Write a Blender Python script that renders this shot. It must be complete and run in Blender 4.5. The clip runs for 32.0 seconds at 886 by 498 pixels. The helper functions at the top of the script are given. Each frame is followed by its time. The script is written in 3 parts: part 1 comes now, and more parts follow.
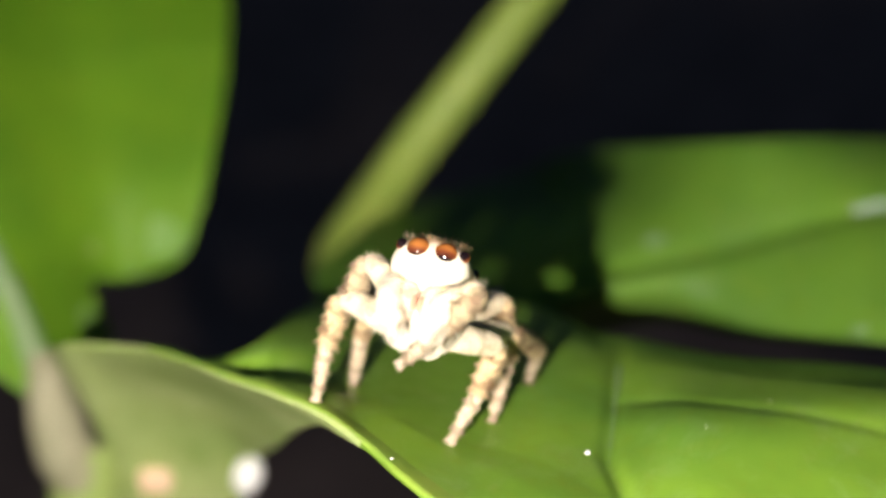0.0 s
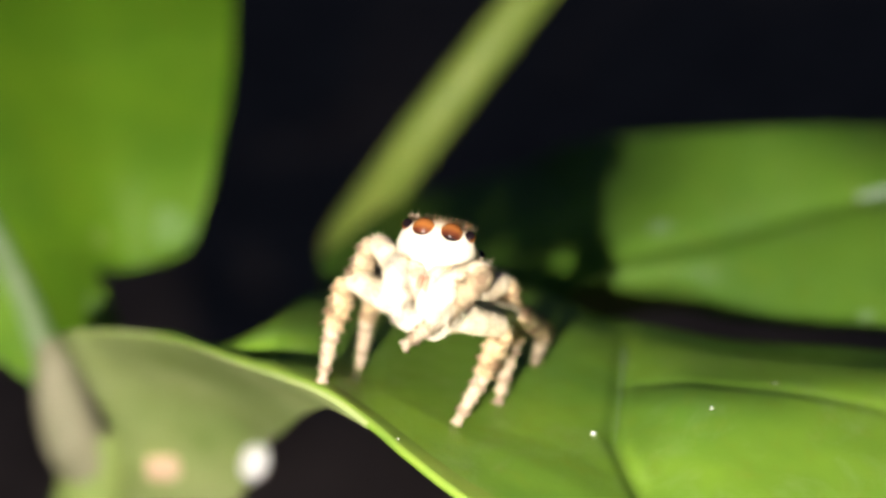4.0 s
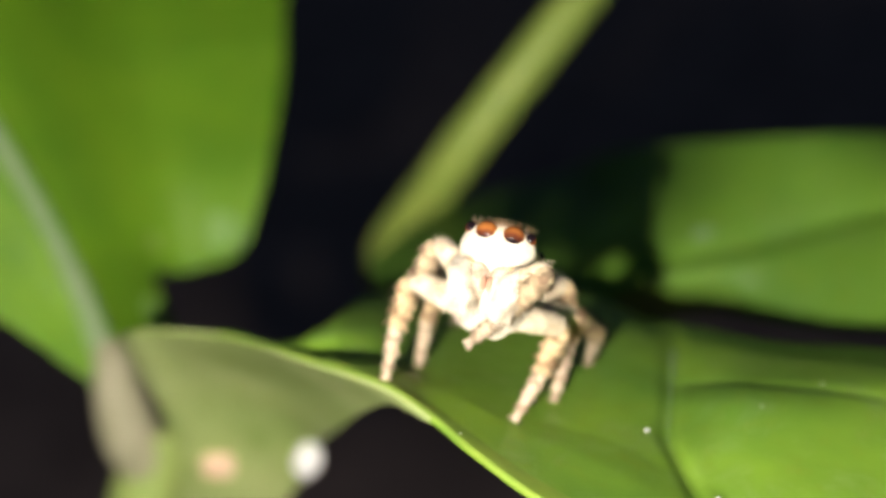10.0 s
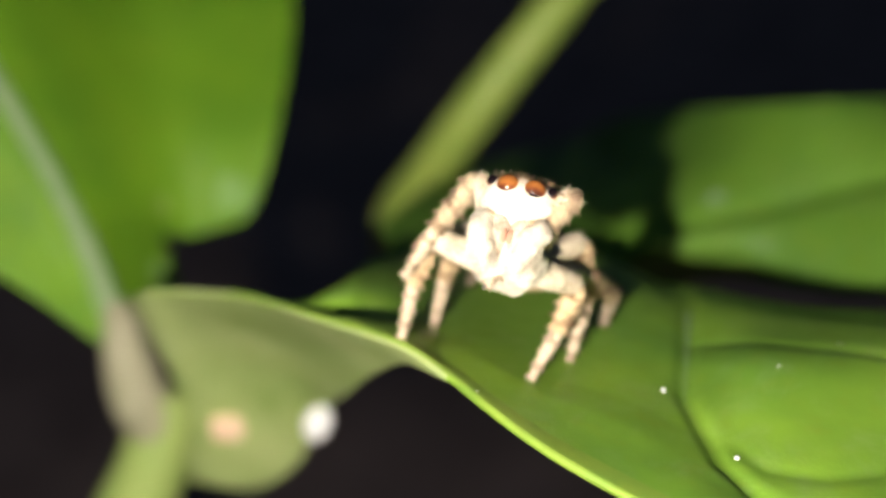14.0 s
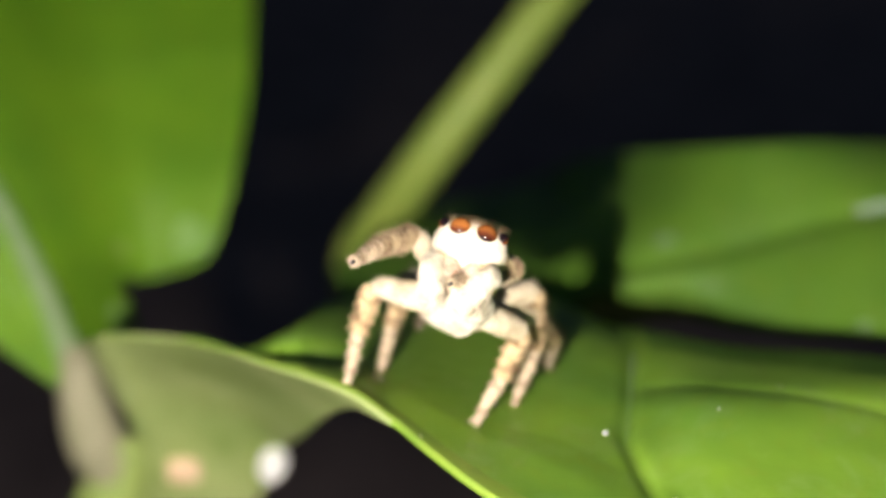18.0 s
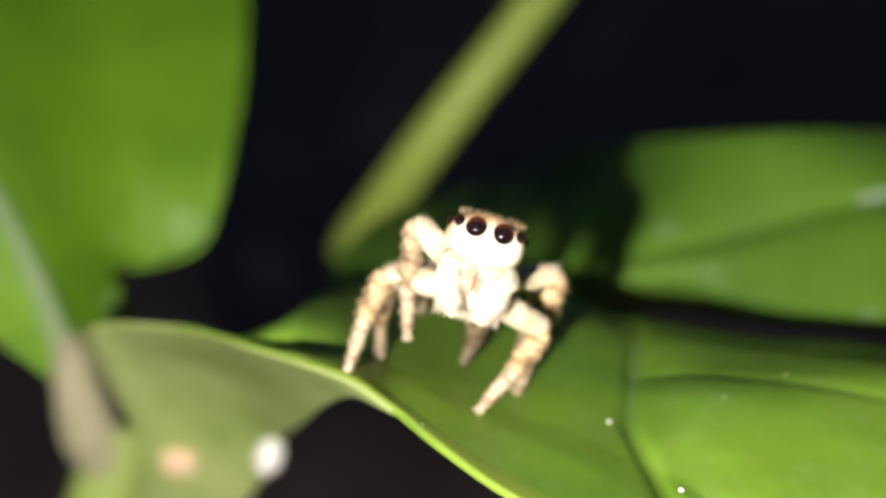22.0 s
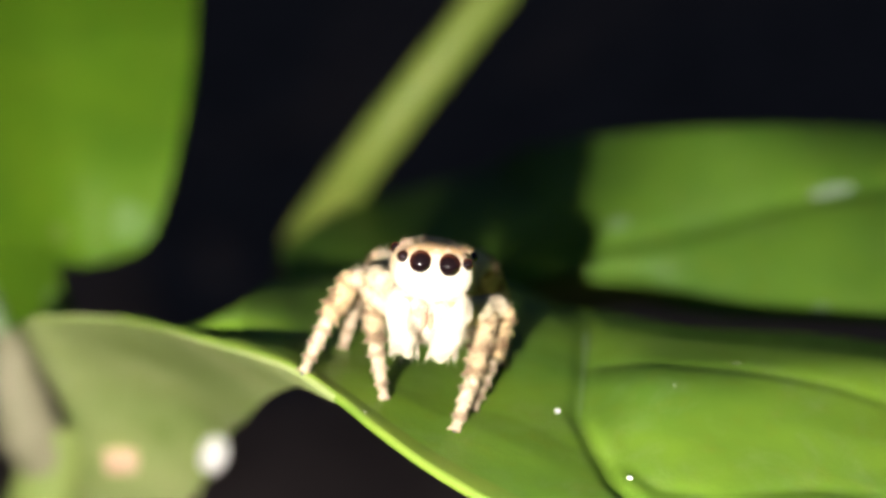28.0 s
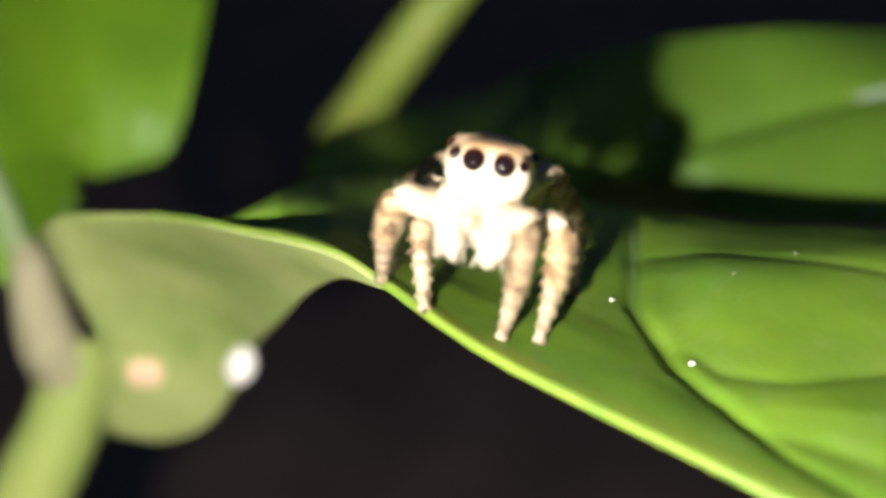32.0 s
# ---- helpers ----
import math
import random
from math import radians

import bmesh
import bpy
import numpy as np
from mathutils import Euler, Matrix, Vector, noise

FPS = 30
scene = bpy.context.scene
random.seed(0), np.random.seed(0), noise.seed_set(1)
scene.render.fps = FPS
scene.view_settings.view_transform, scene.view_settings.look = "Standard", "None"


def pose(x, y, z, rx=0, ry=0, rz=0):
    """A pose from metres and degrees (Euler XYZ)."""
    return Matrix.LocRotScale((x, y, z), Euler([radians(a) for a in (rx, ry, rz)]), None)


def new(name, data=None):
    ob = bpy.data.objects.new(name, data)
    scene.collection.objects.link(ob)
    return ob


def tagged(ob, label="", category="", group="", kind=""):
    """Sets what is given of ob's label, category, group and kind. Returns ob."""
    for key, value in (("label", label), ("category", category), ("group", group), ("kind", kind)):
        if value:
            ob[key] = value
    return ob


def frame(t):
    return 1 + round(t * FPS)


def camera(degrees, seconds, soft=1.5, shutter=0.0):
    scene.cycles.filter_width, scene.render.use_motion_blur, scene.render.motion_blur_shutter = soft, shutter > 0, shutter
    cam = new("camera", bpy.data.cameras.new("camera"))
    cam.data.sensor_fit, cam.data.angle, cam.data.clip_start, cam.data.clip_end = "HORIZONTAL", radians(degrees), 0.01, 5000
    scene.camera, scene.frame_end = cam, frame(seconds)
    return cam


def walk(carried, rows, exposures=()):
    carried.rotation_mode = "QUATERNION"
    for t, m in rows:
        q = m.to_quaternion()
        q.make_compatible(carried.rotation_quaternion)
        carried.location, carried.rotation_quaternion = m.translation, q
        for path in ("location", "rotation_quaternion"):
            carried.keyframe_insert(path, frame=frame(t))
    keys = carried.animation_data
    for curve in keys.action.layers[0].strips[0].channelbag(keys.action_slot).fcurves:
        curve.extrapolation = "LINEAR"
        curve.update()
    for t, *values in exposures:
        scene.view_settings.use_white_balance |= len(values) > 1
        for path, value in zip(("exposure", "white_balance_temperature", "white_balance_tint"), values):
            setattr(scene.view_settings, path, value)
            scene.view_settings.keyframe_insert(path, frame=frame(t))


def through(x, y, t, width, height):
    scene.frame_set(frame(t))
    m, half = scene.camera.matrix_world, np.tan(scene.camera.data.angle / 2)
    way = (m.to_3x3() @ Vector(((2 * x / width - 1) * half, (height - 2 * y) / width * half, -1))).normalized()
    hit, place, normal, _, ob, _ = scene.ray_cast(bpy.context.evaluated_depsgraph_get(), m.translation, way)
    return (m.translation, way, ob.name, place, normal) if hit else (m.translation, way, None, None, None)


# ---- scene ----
# ---- camera ----
cam = camera(34.0, 32.0, soft=2.8, shutter=0.5)
cam.data.dof.use_dof = True
cam.data.dof.focus_distance = 0.0515
cam.data.dof.aperture_fstop = 26.0
PATH = [
    (0.0, pose(0.00000, -0.05300, 0.23800, 63.999, 0.000, 0.000)),
    (0.5, pose(0.00026, -0.05303, 0.23816, 63.816, 0.152, -0.296)),
    (1.0, pose(0.00001, -0.05293, 0.23802, 63.627, 0.368, -0.079)),
    (1.5, pose(-0.00028, -0.05304, 0.23717, 63.436, 0.307, 0.069)),
    (2.0, pose(-0.00029, -0.05276, 0.23698, 63.155, 0.320, 0.176)),
    (2.5, pose(0.00005, -0.05282, 0.23689, 63.687, 0.083, -0.063)),
    (3.0, pose(0.00040, -0.05270, 0.23746, 63.991, 0.129, -0.043)),
    (3.5, pose(0.00003, -0.05311, 0.23748, 64.141, 0.294, 0.124)),
    (5.5, pose(0.00010, -0.05376, 0.23681, 63.692, 0.204, 0.244)),
    (6.0, pose(0.00009, -0.05386, 0.23687, 63.760, 0.233, 0.311)),
    (6.5, pose(0.00020, -0.05394, 0.23691, 63.646, 0.086, 0.190)),
    (7.0, pose(-0.00021, -0.05407, 0.23731, 63.776, 0.320, 0.208)),
    (7.5, pose(-0.00083, -0.05440, 0.23758, 63.998, 0.296, 0.373)),
    (8.0, pose(-0.00042, -0.05467, 0.23811, 64.456, 0.256, 0.409)),
    (8.5, pose(-0.00024, -0.05481, 0.23847, 64.684, 0.105, 0.256)),
    (9.0, pose(-0.00044, -0.05525, 0.23840, 64.603, 0.206, 0.522)),
    (9.5, pose(-0.00122, -0.05548, 0.23806, 64.374, 0.224, 0.498)),
    (10.0, pose(-0.00148, -0.05547, 0.23810, 64.396, 0.440, 0.975)),
    (10.5, pose(-0.00191, -0.05528, 0.23822, 64.453, 0.321, 0.776)),
    (11.0, pose(-0.00184, -0.05579, 0.23886, 64.773, 0.365, 0.935)),
    (11.5, pose(-0.00252, -0.05620, 0.23896, 64.666, 0.390, 0.886)),
    (12.0, pose(-0.00254, -0.05621, 0.23842, 63.982, 0.723, 1.413)),
    (12.5, pose(-0.00362, -0.05607, 0.23721, 63.369, 0.439, 1.514)),
    (13.0, pose(-0.00276, -0.05600, 0.23688, 63.612, 0.477, 1.302)),
    (13.5, pose(-0.00233, -0.05545, 0.23704, 63.383, 0.067, 1.007)),
    (15.5, pose(-0.00182, -0.05544, 0.23752, 64.065, 0.312, 1.142)),
    (16.0, pose(-0.00111, -0.05547, 0.23702, 64.065, 0.066, 0.503)),
    (16.5, pose(-0.00087, -0.05541, 0.23718, 64.348, -0.123, 0.220)),
    (17.0, pose(-0.00125, -0.05582, 0.23761, 64.469, -0.053, 0.203)),
    (17.5, pose(-0.00075, -0.05590, 0.23802, 64.736, 0.070, 0.320)),
    (18.0, pose(-0.00096, -0.05611, 0.23816, 64.807, -0.077, 0.103)),
    (18.5, pose(-0.00132, -0.05633, 0.23838, 64.850, 0.060, 0.202)),
    (19.0, pose(-0.00109, -0.05638, 0.23787, 65.133, -0.200, 0.273)),
    (19.5, pose(-0.00063, -0.05589, 0.23802, 64.981, -0.041, 0.183)),
    (20.0, pose(-0.00047, -0.05580, 0.23842, 64.803, -0.119, -0.090)),
    (20.5, pose(-0.00105, -0.05629, 0.23817, 64.971, -0.030, 0.057)),
    (21.0, pose(-0.00175, -0.05604, 0.23782, 64.657, -0.052, 0.224)),
    (21.5, pose(-0.00162, -0.05567, 0.23706, 64.816, -0.391, -0.453)),
    (22.0, pose(-0.00141, -0.05544, 0.23739, 64.659, -0.292, -0.235)),
    (22.5, pose(-0.00247, -0.05582, 0.23733, 64.849, -0.119, -0.314)),
    (23.0, pose(-0.00198, -0.05602, 0.23793, 65.130, -0.182, -0.188)),
    (23.5, pose(-0.00158, -0.05596, 0.23729, 64.949, -0.273, -0.398)),
    (24.0, pose(-0.00175, -0.05584, 0.23672, 64.311, -0.202, -0.335)),
    (24.5, pose(-0.00088, -0.05584, 0.23629, 64.702, -0.784, -0.821)),
    (25.0, pose(0.00027, -0.05561, 0.23690, 64.738, -0.675, -0.850)),
    (25.5, pose(-0.00048, -0.05605, 0.23736, 65.160, -0.182, -0.304)),
    (27.5, pose(-0.00032, -0.05479, 0.23611, 65.323, -0.851, -1.438)),
    (28.0, pose(-0.00076, -0.05480, 0.23566, 65.398, -1.006, -1.584)),
    (28.5, pose(-0.00112, -0.05426, 0.23460, 64.910, -0.980, -1.647)),
    (29.0, pose(-0.00084, -0.05411, 0.23445, 65.288, -1.335, -2.053)),
    (29.5, pose(-0.00076, -0.05399, 0.23434, 65.201, -1.364, -2.231)),
    (30.0, pose(-0.00157, -0.05420, 0.23440, 65.222, -1.081, -1.767)),
    (30.5, pose(-0.00203, -0.05432, 0.23421, 65.091, -0.953, -1.427)),
    (31.0, pose(-0.00138, -0.05420, 0.23317, 64.422, -1.445, -2.295)),
    (31.5, pose(-0.00146, -0.05401, 0.23240, 64.010, -1.349, -2.347)),
    (32.0, pose(-0.00269, -0.05380, 0.23207, 63.805, -0.961, -1.861)),
]
walk(cam, PATH)

# ---- world: night; the one light is the torch carried beside the lens, built below ----
world = bpy.data.worlds.new("night")
scene.world = world
world.use_nodes = True
world.node_tree.nodes["Background"].inputs["Color"].default_value = (0.35, 0.55, 1.0, 1)
world.node_tree.nodes["Background"].inputs["Strength"].default_value = 0.05
scene.view_settings.exposure = 0.0

MM = 0.001


# ---- materials ----
def material(name):
    mat = bpy.data.materials.new(name)
    mat.use_nodes = True
    nt = mat.node_tree
    return mat, nt, nt.nodes["Principled BSDF"]


def node(nt, kind, **values):
    n = nt.nodes.new(kind)
    for key, value in values.items():
        n.inputs[key.replace("_", " ")].default_value = value
    return n


def ramp(nt, fac, stops):
    r = nt.nodes.new("ShaderNodeValToRGB")
    els = r.color_ramp.elements
    while len(els) < len(stops):
        els.new(0.5)
    for e, (p, c) in zip(els, stops):
        e.position, e.color = p, (*c, 1)
    nt.links.new(fac, r.inputs[0])
    return r.outputs[0]


def mix(nt, a, b, fac, kind="MIX"):
    m = nt.nodes.new("ShaderNodeMix")
    m.data_type, m.blend_type = "RGBA", kind
    for sock, v in ((m.inputs[0], fac), (m.inputs[6], a), (m.inputs[7], b)):
        if isinstance(v, (int, float)):
            sock.default_value = v
        elif isinstance(v, tuple):
            sock.default_value = (*v, 1)
        else:
            nt.links.new(v, sock)
    return m.outputs[2]


def leaf_material(name, dark, light, rough=0.38, through=0.12, spec=0.45, bump=0.25, yellow=(0.24, 0.28, 0.02), wax=0.08):
    """Waxy leaf: blotches at two sizes, fine cell grain, a little light passing through the blade."""
    mat, nt, bsdf = material(name)
    co = nt.nodes.new("ShaderNodeTexCoord").outputs["Object"]
    big = node(nt, "ShaderNodeTexNoise", Scale=170.0, Detail=3.0)
    mid = node(nt, "ShaderNodeTexNoise", Scale=900.0, Detail=4.0, Roughness=0.6)
    cells = nt.nodes.new("ShaderNodeTexVoronoi")
    cells.inputs["Scale"].default_value = 5200.0
    for n in (big, mid, cells):
        nt.links.new(co, n.inputs["Vector"])
    base = ramp(nt, big.outputs["Fac"], [(0.32, dark), (0.68, light)])
    fleck = ramp(nt, mid.outputs["Fac"], [(0.52, (0, 0, 0)), (0.8, (1, 1, 1))])
    base = mix(nt, base, yellow, mix(nt, (0, 0, 0), fleck, 0.3))
    haze = node(nt, "ShaderNodeTexNoise", Scale=420.0, Detail=6.0, Roughness=0.7, Distortion=1.2)
    nt.links.new(co, haze.inputs["Vector"])
    base = mix(nt, base, (0.42, 0.5, 0.3), mix(nt, (0, 0, 0), ramp(nt, haze.outputs["Fac"], [(0.5, (0, 0, 0)), (0.78, (1, 1, 1))]), wax))
    nt.links.new(base, bsdf.inputs["Base Color"])
    bsdf.inputs["Roughness"].default_value = rough
    bsdf.inputs["Specular IOR Level"].default_value = spec
    rr = ramp(nt, mid.outputs["Fac"], [(0.3, (rough - 0.08,) * 3), (0.7, (rough + 0.12,) * 3)])
    nt.links.new(rr, bsdf.inputs["Roughness"])
    b1 = node(nt, "ShaderNodeBump", Strength=bump, Distance=0.00012)
    nt.links.new(mid.outputs["Fac"], b1.inputs["Height"])
    b2 = node(nt, "ShaderNodeBump", Strength=bump * 0.5, Distance=0.00003)
    nt.links.new(cells.outputs["Distance"], b2.inputs["Height"])
    nt.links.new(b1.outputs[0], b2.inputs["Normal"])
    nt.links.new(b2.outputs[0], bsdf.inputs["Normal"])
    trans = nt.nodes.new("ShaderNodeBsdfTranslucent")
    nt.links.new(mix(nt, base, (0.9, 1.0, 0.3), 1.0, "MULTIPLY"), trans.inputs["Color"])
    shader = nt.nodes.new("ShaderNodeMixShader")
    shader.inputs[0].default_value = through
    nt.links.new(bsdf.outputs[0], shader.inputs[1])
    nt.links.new(trans.outputs[0], shader.inputs[2])
    nt.links.new(shader.outputs[0], nt.nodes["Material Output"].inputs["Surface"])
    return mat


def plain(name, colour, rough=0.5, spec=0.4, second=None, scale=1500.0, bump=0.2, height=0.00005):
    mat, nt, bsdf = material(name)
    co = nt.nodes.new("ShaderNodeTexCoord").outputs["Object"]
    n = node(nt, "ShaderNodeTexNoise", Scale=scale, Detail=4.0)
    nt.links.new(co, n.inputs["Vector"])
    nt.links.new(ramp(nt, n.outputs["Fac"], [(0.35, colour), (0.68, second or tuple(c * 0.75 for c in colour))]),
                 bsdf.inputs["Base Color"])
    bsdf.inputs["Roughness"].default_value = rough
    bsdf.inputs["Specular IOR Level"].default_value = spec
    b = node(nt, "ShaderNodeBump", Strength=bump, Distance=height)
    nt.links.new(n.outputs["Fac"], b.inputs["Height"])
    nt.links.new(b.outputs[0], bsdf.inputs["Normal"])
    return mat


LEAF = leaf_material("waxy_leaf", (0.115, 0.232, 0.024), (0.205, 0.35, 0.03), wax=0.16)
LEAF_BACK = leaf_material("waxy_leaf_back", (0.08, 0.172, 0.019), (0.126, 0.248, 0.025), rough=0.5, spec=0.2)
LEAF_LEFT = leaf_material("young_leaf", (0.09, 0.2, 0.01), (0.14, 0.275, 0.012), rough=0.55, spec=0.22, wax=0.0)
UNDER = leaf_material("pale_leaf_base", (0.2, 0.27, 0.075), (0.34, 0.39, 0.15), rough=0.6, spec=0.2)
MARGIN = plain("leaf_margin", (0.2, 0.29, 0.036), 0.5, second=(0.15, 0.25, 0.032), scale=700)
SIDE_RIB = plain("greyish_rib", (0.2, 0.27, 0.13), 0.6, second=(0.15, 0.23, 0.09), scale=500)
RIB = plain("pale_rib", (0.22, 0.32, 0.15), 0.5)
STALK = plain("yellow_green_stalk", (0.23, 0.29, 0.05), 0.55, second=(0.19, 0.26, 0.04), scale=500)
STEM = plain("pale_stem", (0.3, 0.36, 0.1), 0.6, second=(0.24, 0.32, 0.08), scale=300)
BROWN = plain("brown_petiole", (0.31, 0.28, 0.18), 0.7, second=(0.22, 0.21, 0.12), scale=400)
SOIL = plain("dark_soil", (0.24, 0.17, 0.14), 0.95, 0.1, second=(0.14, 0.1, 0.085), scale=60, bump=0.8, height=0.004)
WHITE = plain("white_wax", (0.82, 0.8, 0.78), 0.5, second=(0.7, 0.68, 0.66))
# Whitish gloss by the rear leaf's groove: a highlight given as colour.
PAINTED_GLOSS = plain("painted_gloss", (0.4, 0.47, 0.4), 0.4, second=(0.16, 0.26, 0.1), scale=1400)
DULL_PATCH = plain("dull_patch", (0.24, 0.34, 0.18), 0.5, second=(0.13, 0.24, 0.06), scale=1400)
LEAF_SPOT = plain("pale_leaf_spot", (0.2, 0.3, 0.05), 0.5, second=(0.13, 0.24, 0.02), scale=1200)
# Pale highlight on the side leaf, put into the colour of flat patches.
PAINTED_SHEEN = plain("pale_sheen", (0.2, 0.32, 0.09), 0.45, second=(0.12, 0.25, 0.03), scale=700)
ORANGE = plain("orange_scar", (0.72, 0.52, 0.36), 0.7, second=(0.62, 0.4, 0.25), scale=800)


# ---- geometry helpers (millimetres in, metres out) ----
def spline(points, n):
    """n points evenly spread in parameter along a Catmull-Rom curve."""
    p = np.array(points, float)
    p = np.vstack([2 * p[0] - p[1], p, 2 * p[-1] - p[-2]])
    u = np.linspace(0, len(p) - 3, n)
    i = np.minimum(u.astype(int), len(p) - 4)
    f = (u - i)[:, None]
    a, b, c, d = p[i], p[i + 1], p[i + 2], p[i + 3]
    return 0.5 * (2 * b + (c - a) * f + (2 * a - 5 * b + 4 * c - d) * f ** 2 + (3 * b - a - 3 * c + d) * f ** 3)


def grid_mesh(name, g):
    """A smooth sheet from an array of rows and columns of points."""
    nr, nc = g.shape[:2]
    idx = np.arange(nr * nc).reshape(nr, nc)
    faces = np.stack([idx[:-1, :-1], idx[1:, :-1], idx[1:, 1:], idx[:-1, 1:]], -1).reshape(-1, 4)
    me = bpy.data.meshes.new(name)
    me.from_pydata((g.reshape(-1, 3) * MM).tolist(), [], faces.tolist())
    me.shade_smooth()
    return me


def tube(bm, path, radii, sides=12, cap=True):
    """A round rod along a path; radii per point."""
    path = [Vector(p) for p in path]
    rings, side = [], None
    for i, p in enumerate(path):
        t = (path[min(i + 1, len(path) - 1)] - path[max(i - 1, 0)]).normalized()
        if side is None:
            side = t.orthogonal().normalized()
        side = (side - t * side.dot(t)).normalized()
        other = t.cross(side)
        rings.append([bm.verts.new((p + (side * math.cos(a) + other * math.sin(a)) * radii[i]) * MM)
                      for a in (2 * math.pi * k / sides for k in range(sides))])
    for r0, r1 in zip(rings, rings[1:]):
        for k in range(sides):
            bm.faces.new((r0[k], r0[(k + 1) % sides], r1[(k + 1) % sides], r1[k]))
    if cap:
        bm.faces.new(rings[0][::-1])
        bm.faces.new(rings[-1])
    return bm


def blob(bm, centre, size, power=2.0, rows=20, cols=28, shape=None):
    """A closed rounded form: a superellipsoid, reshaped point by point by shape(x, y, z) in unit space."""
    def unit(v):
        return math.copysign(abs(v) ** (2.0 / power), v)
    def put(a, b):
        x, y, z = unit(math.cos(a)) * unit(math.cos(b)), unit(math.cos(a)) * unit(math.sin(b)), unit(math.sin(a))
        if shape:
            x, y, z = shape(x, y, z)
        return bm.verts.new(Vector((centre[0] + size[0] * x, centre[1] + size[1] * y, centre[2] + size[2] * z)) * MM)
    south, north = put(-math.pi / 2, 0), put(math.pi / 2, 0)
    rings = [[put(math.pi * (i / rows - 0.5), 2 * math.pi * k / cols) for k in range(cols)] for i in range(1, rows)]
    for k in range(cols):
        j = (k + 1) % cols
        bm.faces.new((south, rings[0][j], rings[0][k]))
        bm.faces.new((north, rings[-1][k], rings[-1][j]))
        for r0, r1 in zip(rings, rings[1:]):
            bm.faces.new((r0[k], r0[j], r1[j], r1[k]))
    return bm


def part(name, bm, mat, parent=None, label=""):
    """Links a bmesh or mesh as one object under a thing or a part."""
    if isinstance(bm, bmesh.types.BMesh):
        me = bpy.data.meshes.new(name)
        bm.to_mesh(me)
        bm.free()
        me.shade_smooth()
    else:
        me = bm
    me.materials.append(mat)
    ob = new(name, me)
    ob.parent = parent
    return tagged(ob, label)


# ---- the torch: a white LED in a dark housing ----
def build_torch():
    mat, nt, bsdf = material("torch_led")
    bsdf.inputs["Base Color"].default_value = (0.9, 0.9, 0.85, 1)
    bsdf.inputs["Emission Color"].default_value = (1.0, 0.945, 0.85, 1)
    bsdf.inputs["Emission Strength"].default_value = 22800.0
    torch = new("phone_torch")
    tagged(torch, "small white LED torch held beside the lens", "torch")
    part("housing", tube(bmesh.new(), [(0, 0, 0.3), (0, 0, 0.5), (0, 0, 2.2), (0, 0, 2.5)], [2.3, 2.6, 2.6, 2.3], 24), plain("black_housing", (0.03, 0.03, 0.03)), torch, "black plastic housing")
    part("led", tube(bmesh.new(), [(0, 0, 0.0), (0, 0, 0.25)], [0.72, 0.72], 12), mat, torch, "glowing white LED")
    return torch


TORCH = build_torch()


# ---- ground ----
def build_ground():
    n = 90
    u = np.linspace(-1, 1, n)
    s = np.sign(u) * (np.abs(u) ** 3 * 40000 + np.abs(u) * 500)
    xx, yy = np.meshgrid(s, s + 300, indexing="ij")
    zz = 55 + np.array([[6 * noise.noise((x / 60, y / 60, 0.0)) + 3 * noise.noise((x / 17, y / 17, 4.0)) for y in yy[0]] for x in xx[:, 0]])
    ob = part("ground", grid_mesh("ground", np.stack([xx, yy, zz], -1)), SOIL, None, "dark brown bare soil at night below the plant")
    tagged(ob, "", "ground", kind="structure")


build_ground()


# ---- the plant ----
def polyline_distance(x, y, line):
    best = np.full(np.shape(x), 1e9)
    for (ax, ay), (bx, by) in zip(line, line[1:]):
        dx, dy = bx - ax, by - ay
        f = np.clip(((x - ax) * dx + (y - ay) * dy) / (dx * dx + dy * dy), 0, 1)
        best = np.minimum(best, np.hypot(x - ax - f * dx, y - ay - f * dy))
    return best


MIDRIB = [(8.2, 5.0), (7.6, 1.0), (7.2, -1.5), (6.3, -7.1), (7.0, -11.9), (9.7, -16.9), (13, -20.5), (18, -26)]
VEINS = [
    [(7.1, -2.6), (10.5, -4.3), (12.7, -4.9), (16, -6.2), (22, -9)],
    [(6.7, -9.6), (8.6, -12.2), (10.6, -12.8), (14, -12.2), (19, -13), (25, -16)],
    [(8.5, -15), (13, -17.5), (18, -18.5), (26, -21)],
    [(6.4, -7.0), (5.6, -5.0), (3.5, -3.6), (0, -2.6)],
    [(6.7, -10.4), (4.6, -8.4), (1.5, -7.0), (-3, -5.5)],
    [(8.0, -14.2), (5.0, -12.4), (1.5, -10.6)],
]


def leaf_relief(x, y):
    """Grooved midrib and side veins with swollen panels between them, in millimetres."""
    dm = polyline_distance(x, y, MIDRIB)
    h = -0.3 * np.exp(-(dm / 0.36) ** 2) + 0.08 * np.exp(-(dm / 0.1) ** 2)
    dv = np.min([polyline_distance(x, y, v) for v in VEINS], axis=0)
    side = np.clip((x - 6.0) / 2.5, 0, 1)
    h -= (0.015 + 0.075 * side) * np.exp(-(dv / 0.4) ** 2)
    h += 0.35 * (1 - np.exp(-(dm / 2.0) ** 2)) + (0.02 + 0.2 * side) * (1 - np.exp(-(dv / 2.0) ** 2))
    right = np.clip((x - 6.7) / 3.4, 0, 1)
    h += 0.65 * np.exp(-((y + 5.4) / 2.9) ** 2) * right * right * (3 - 2 * right)
    return h


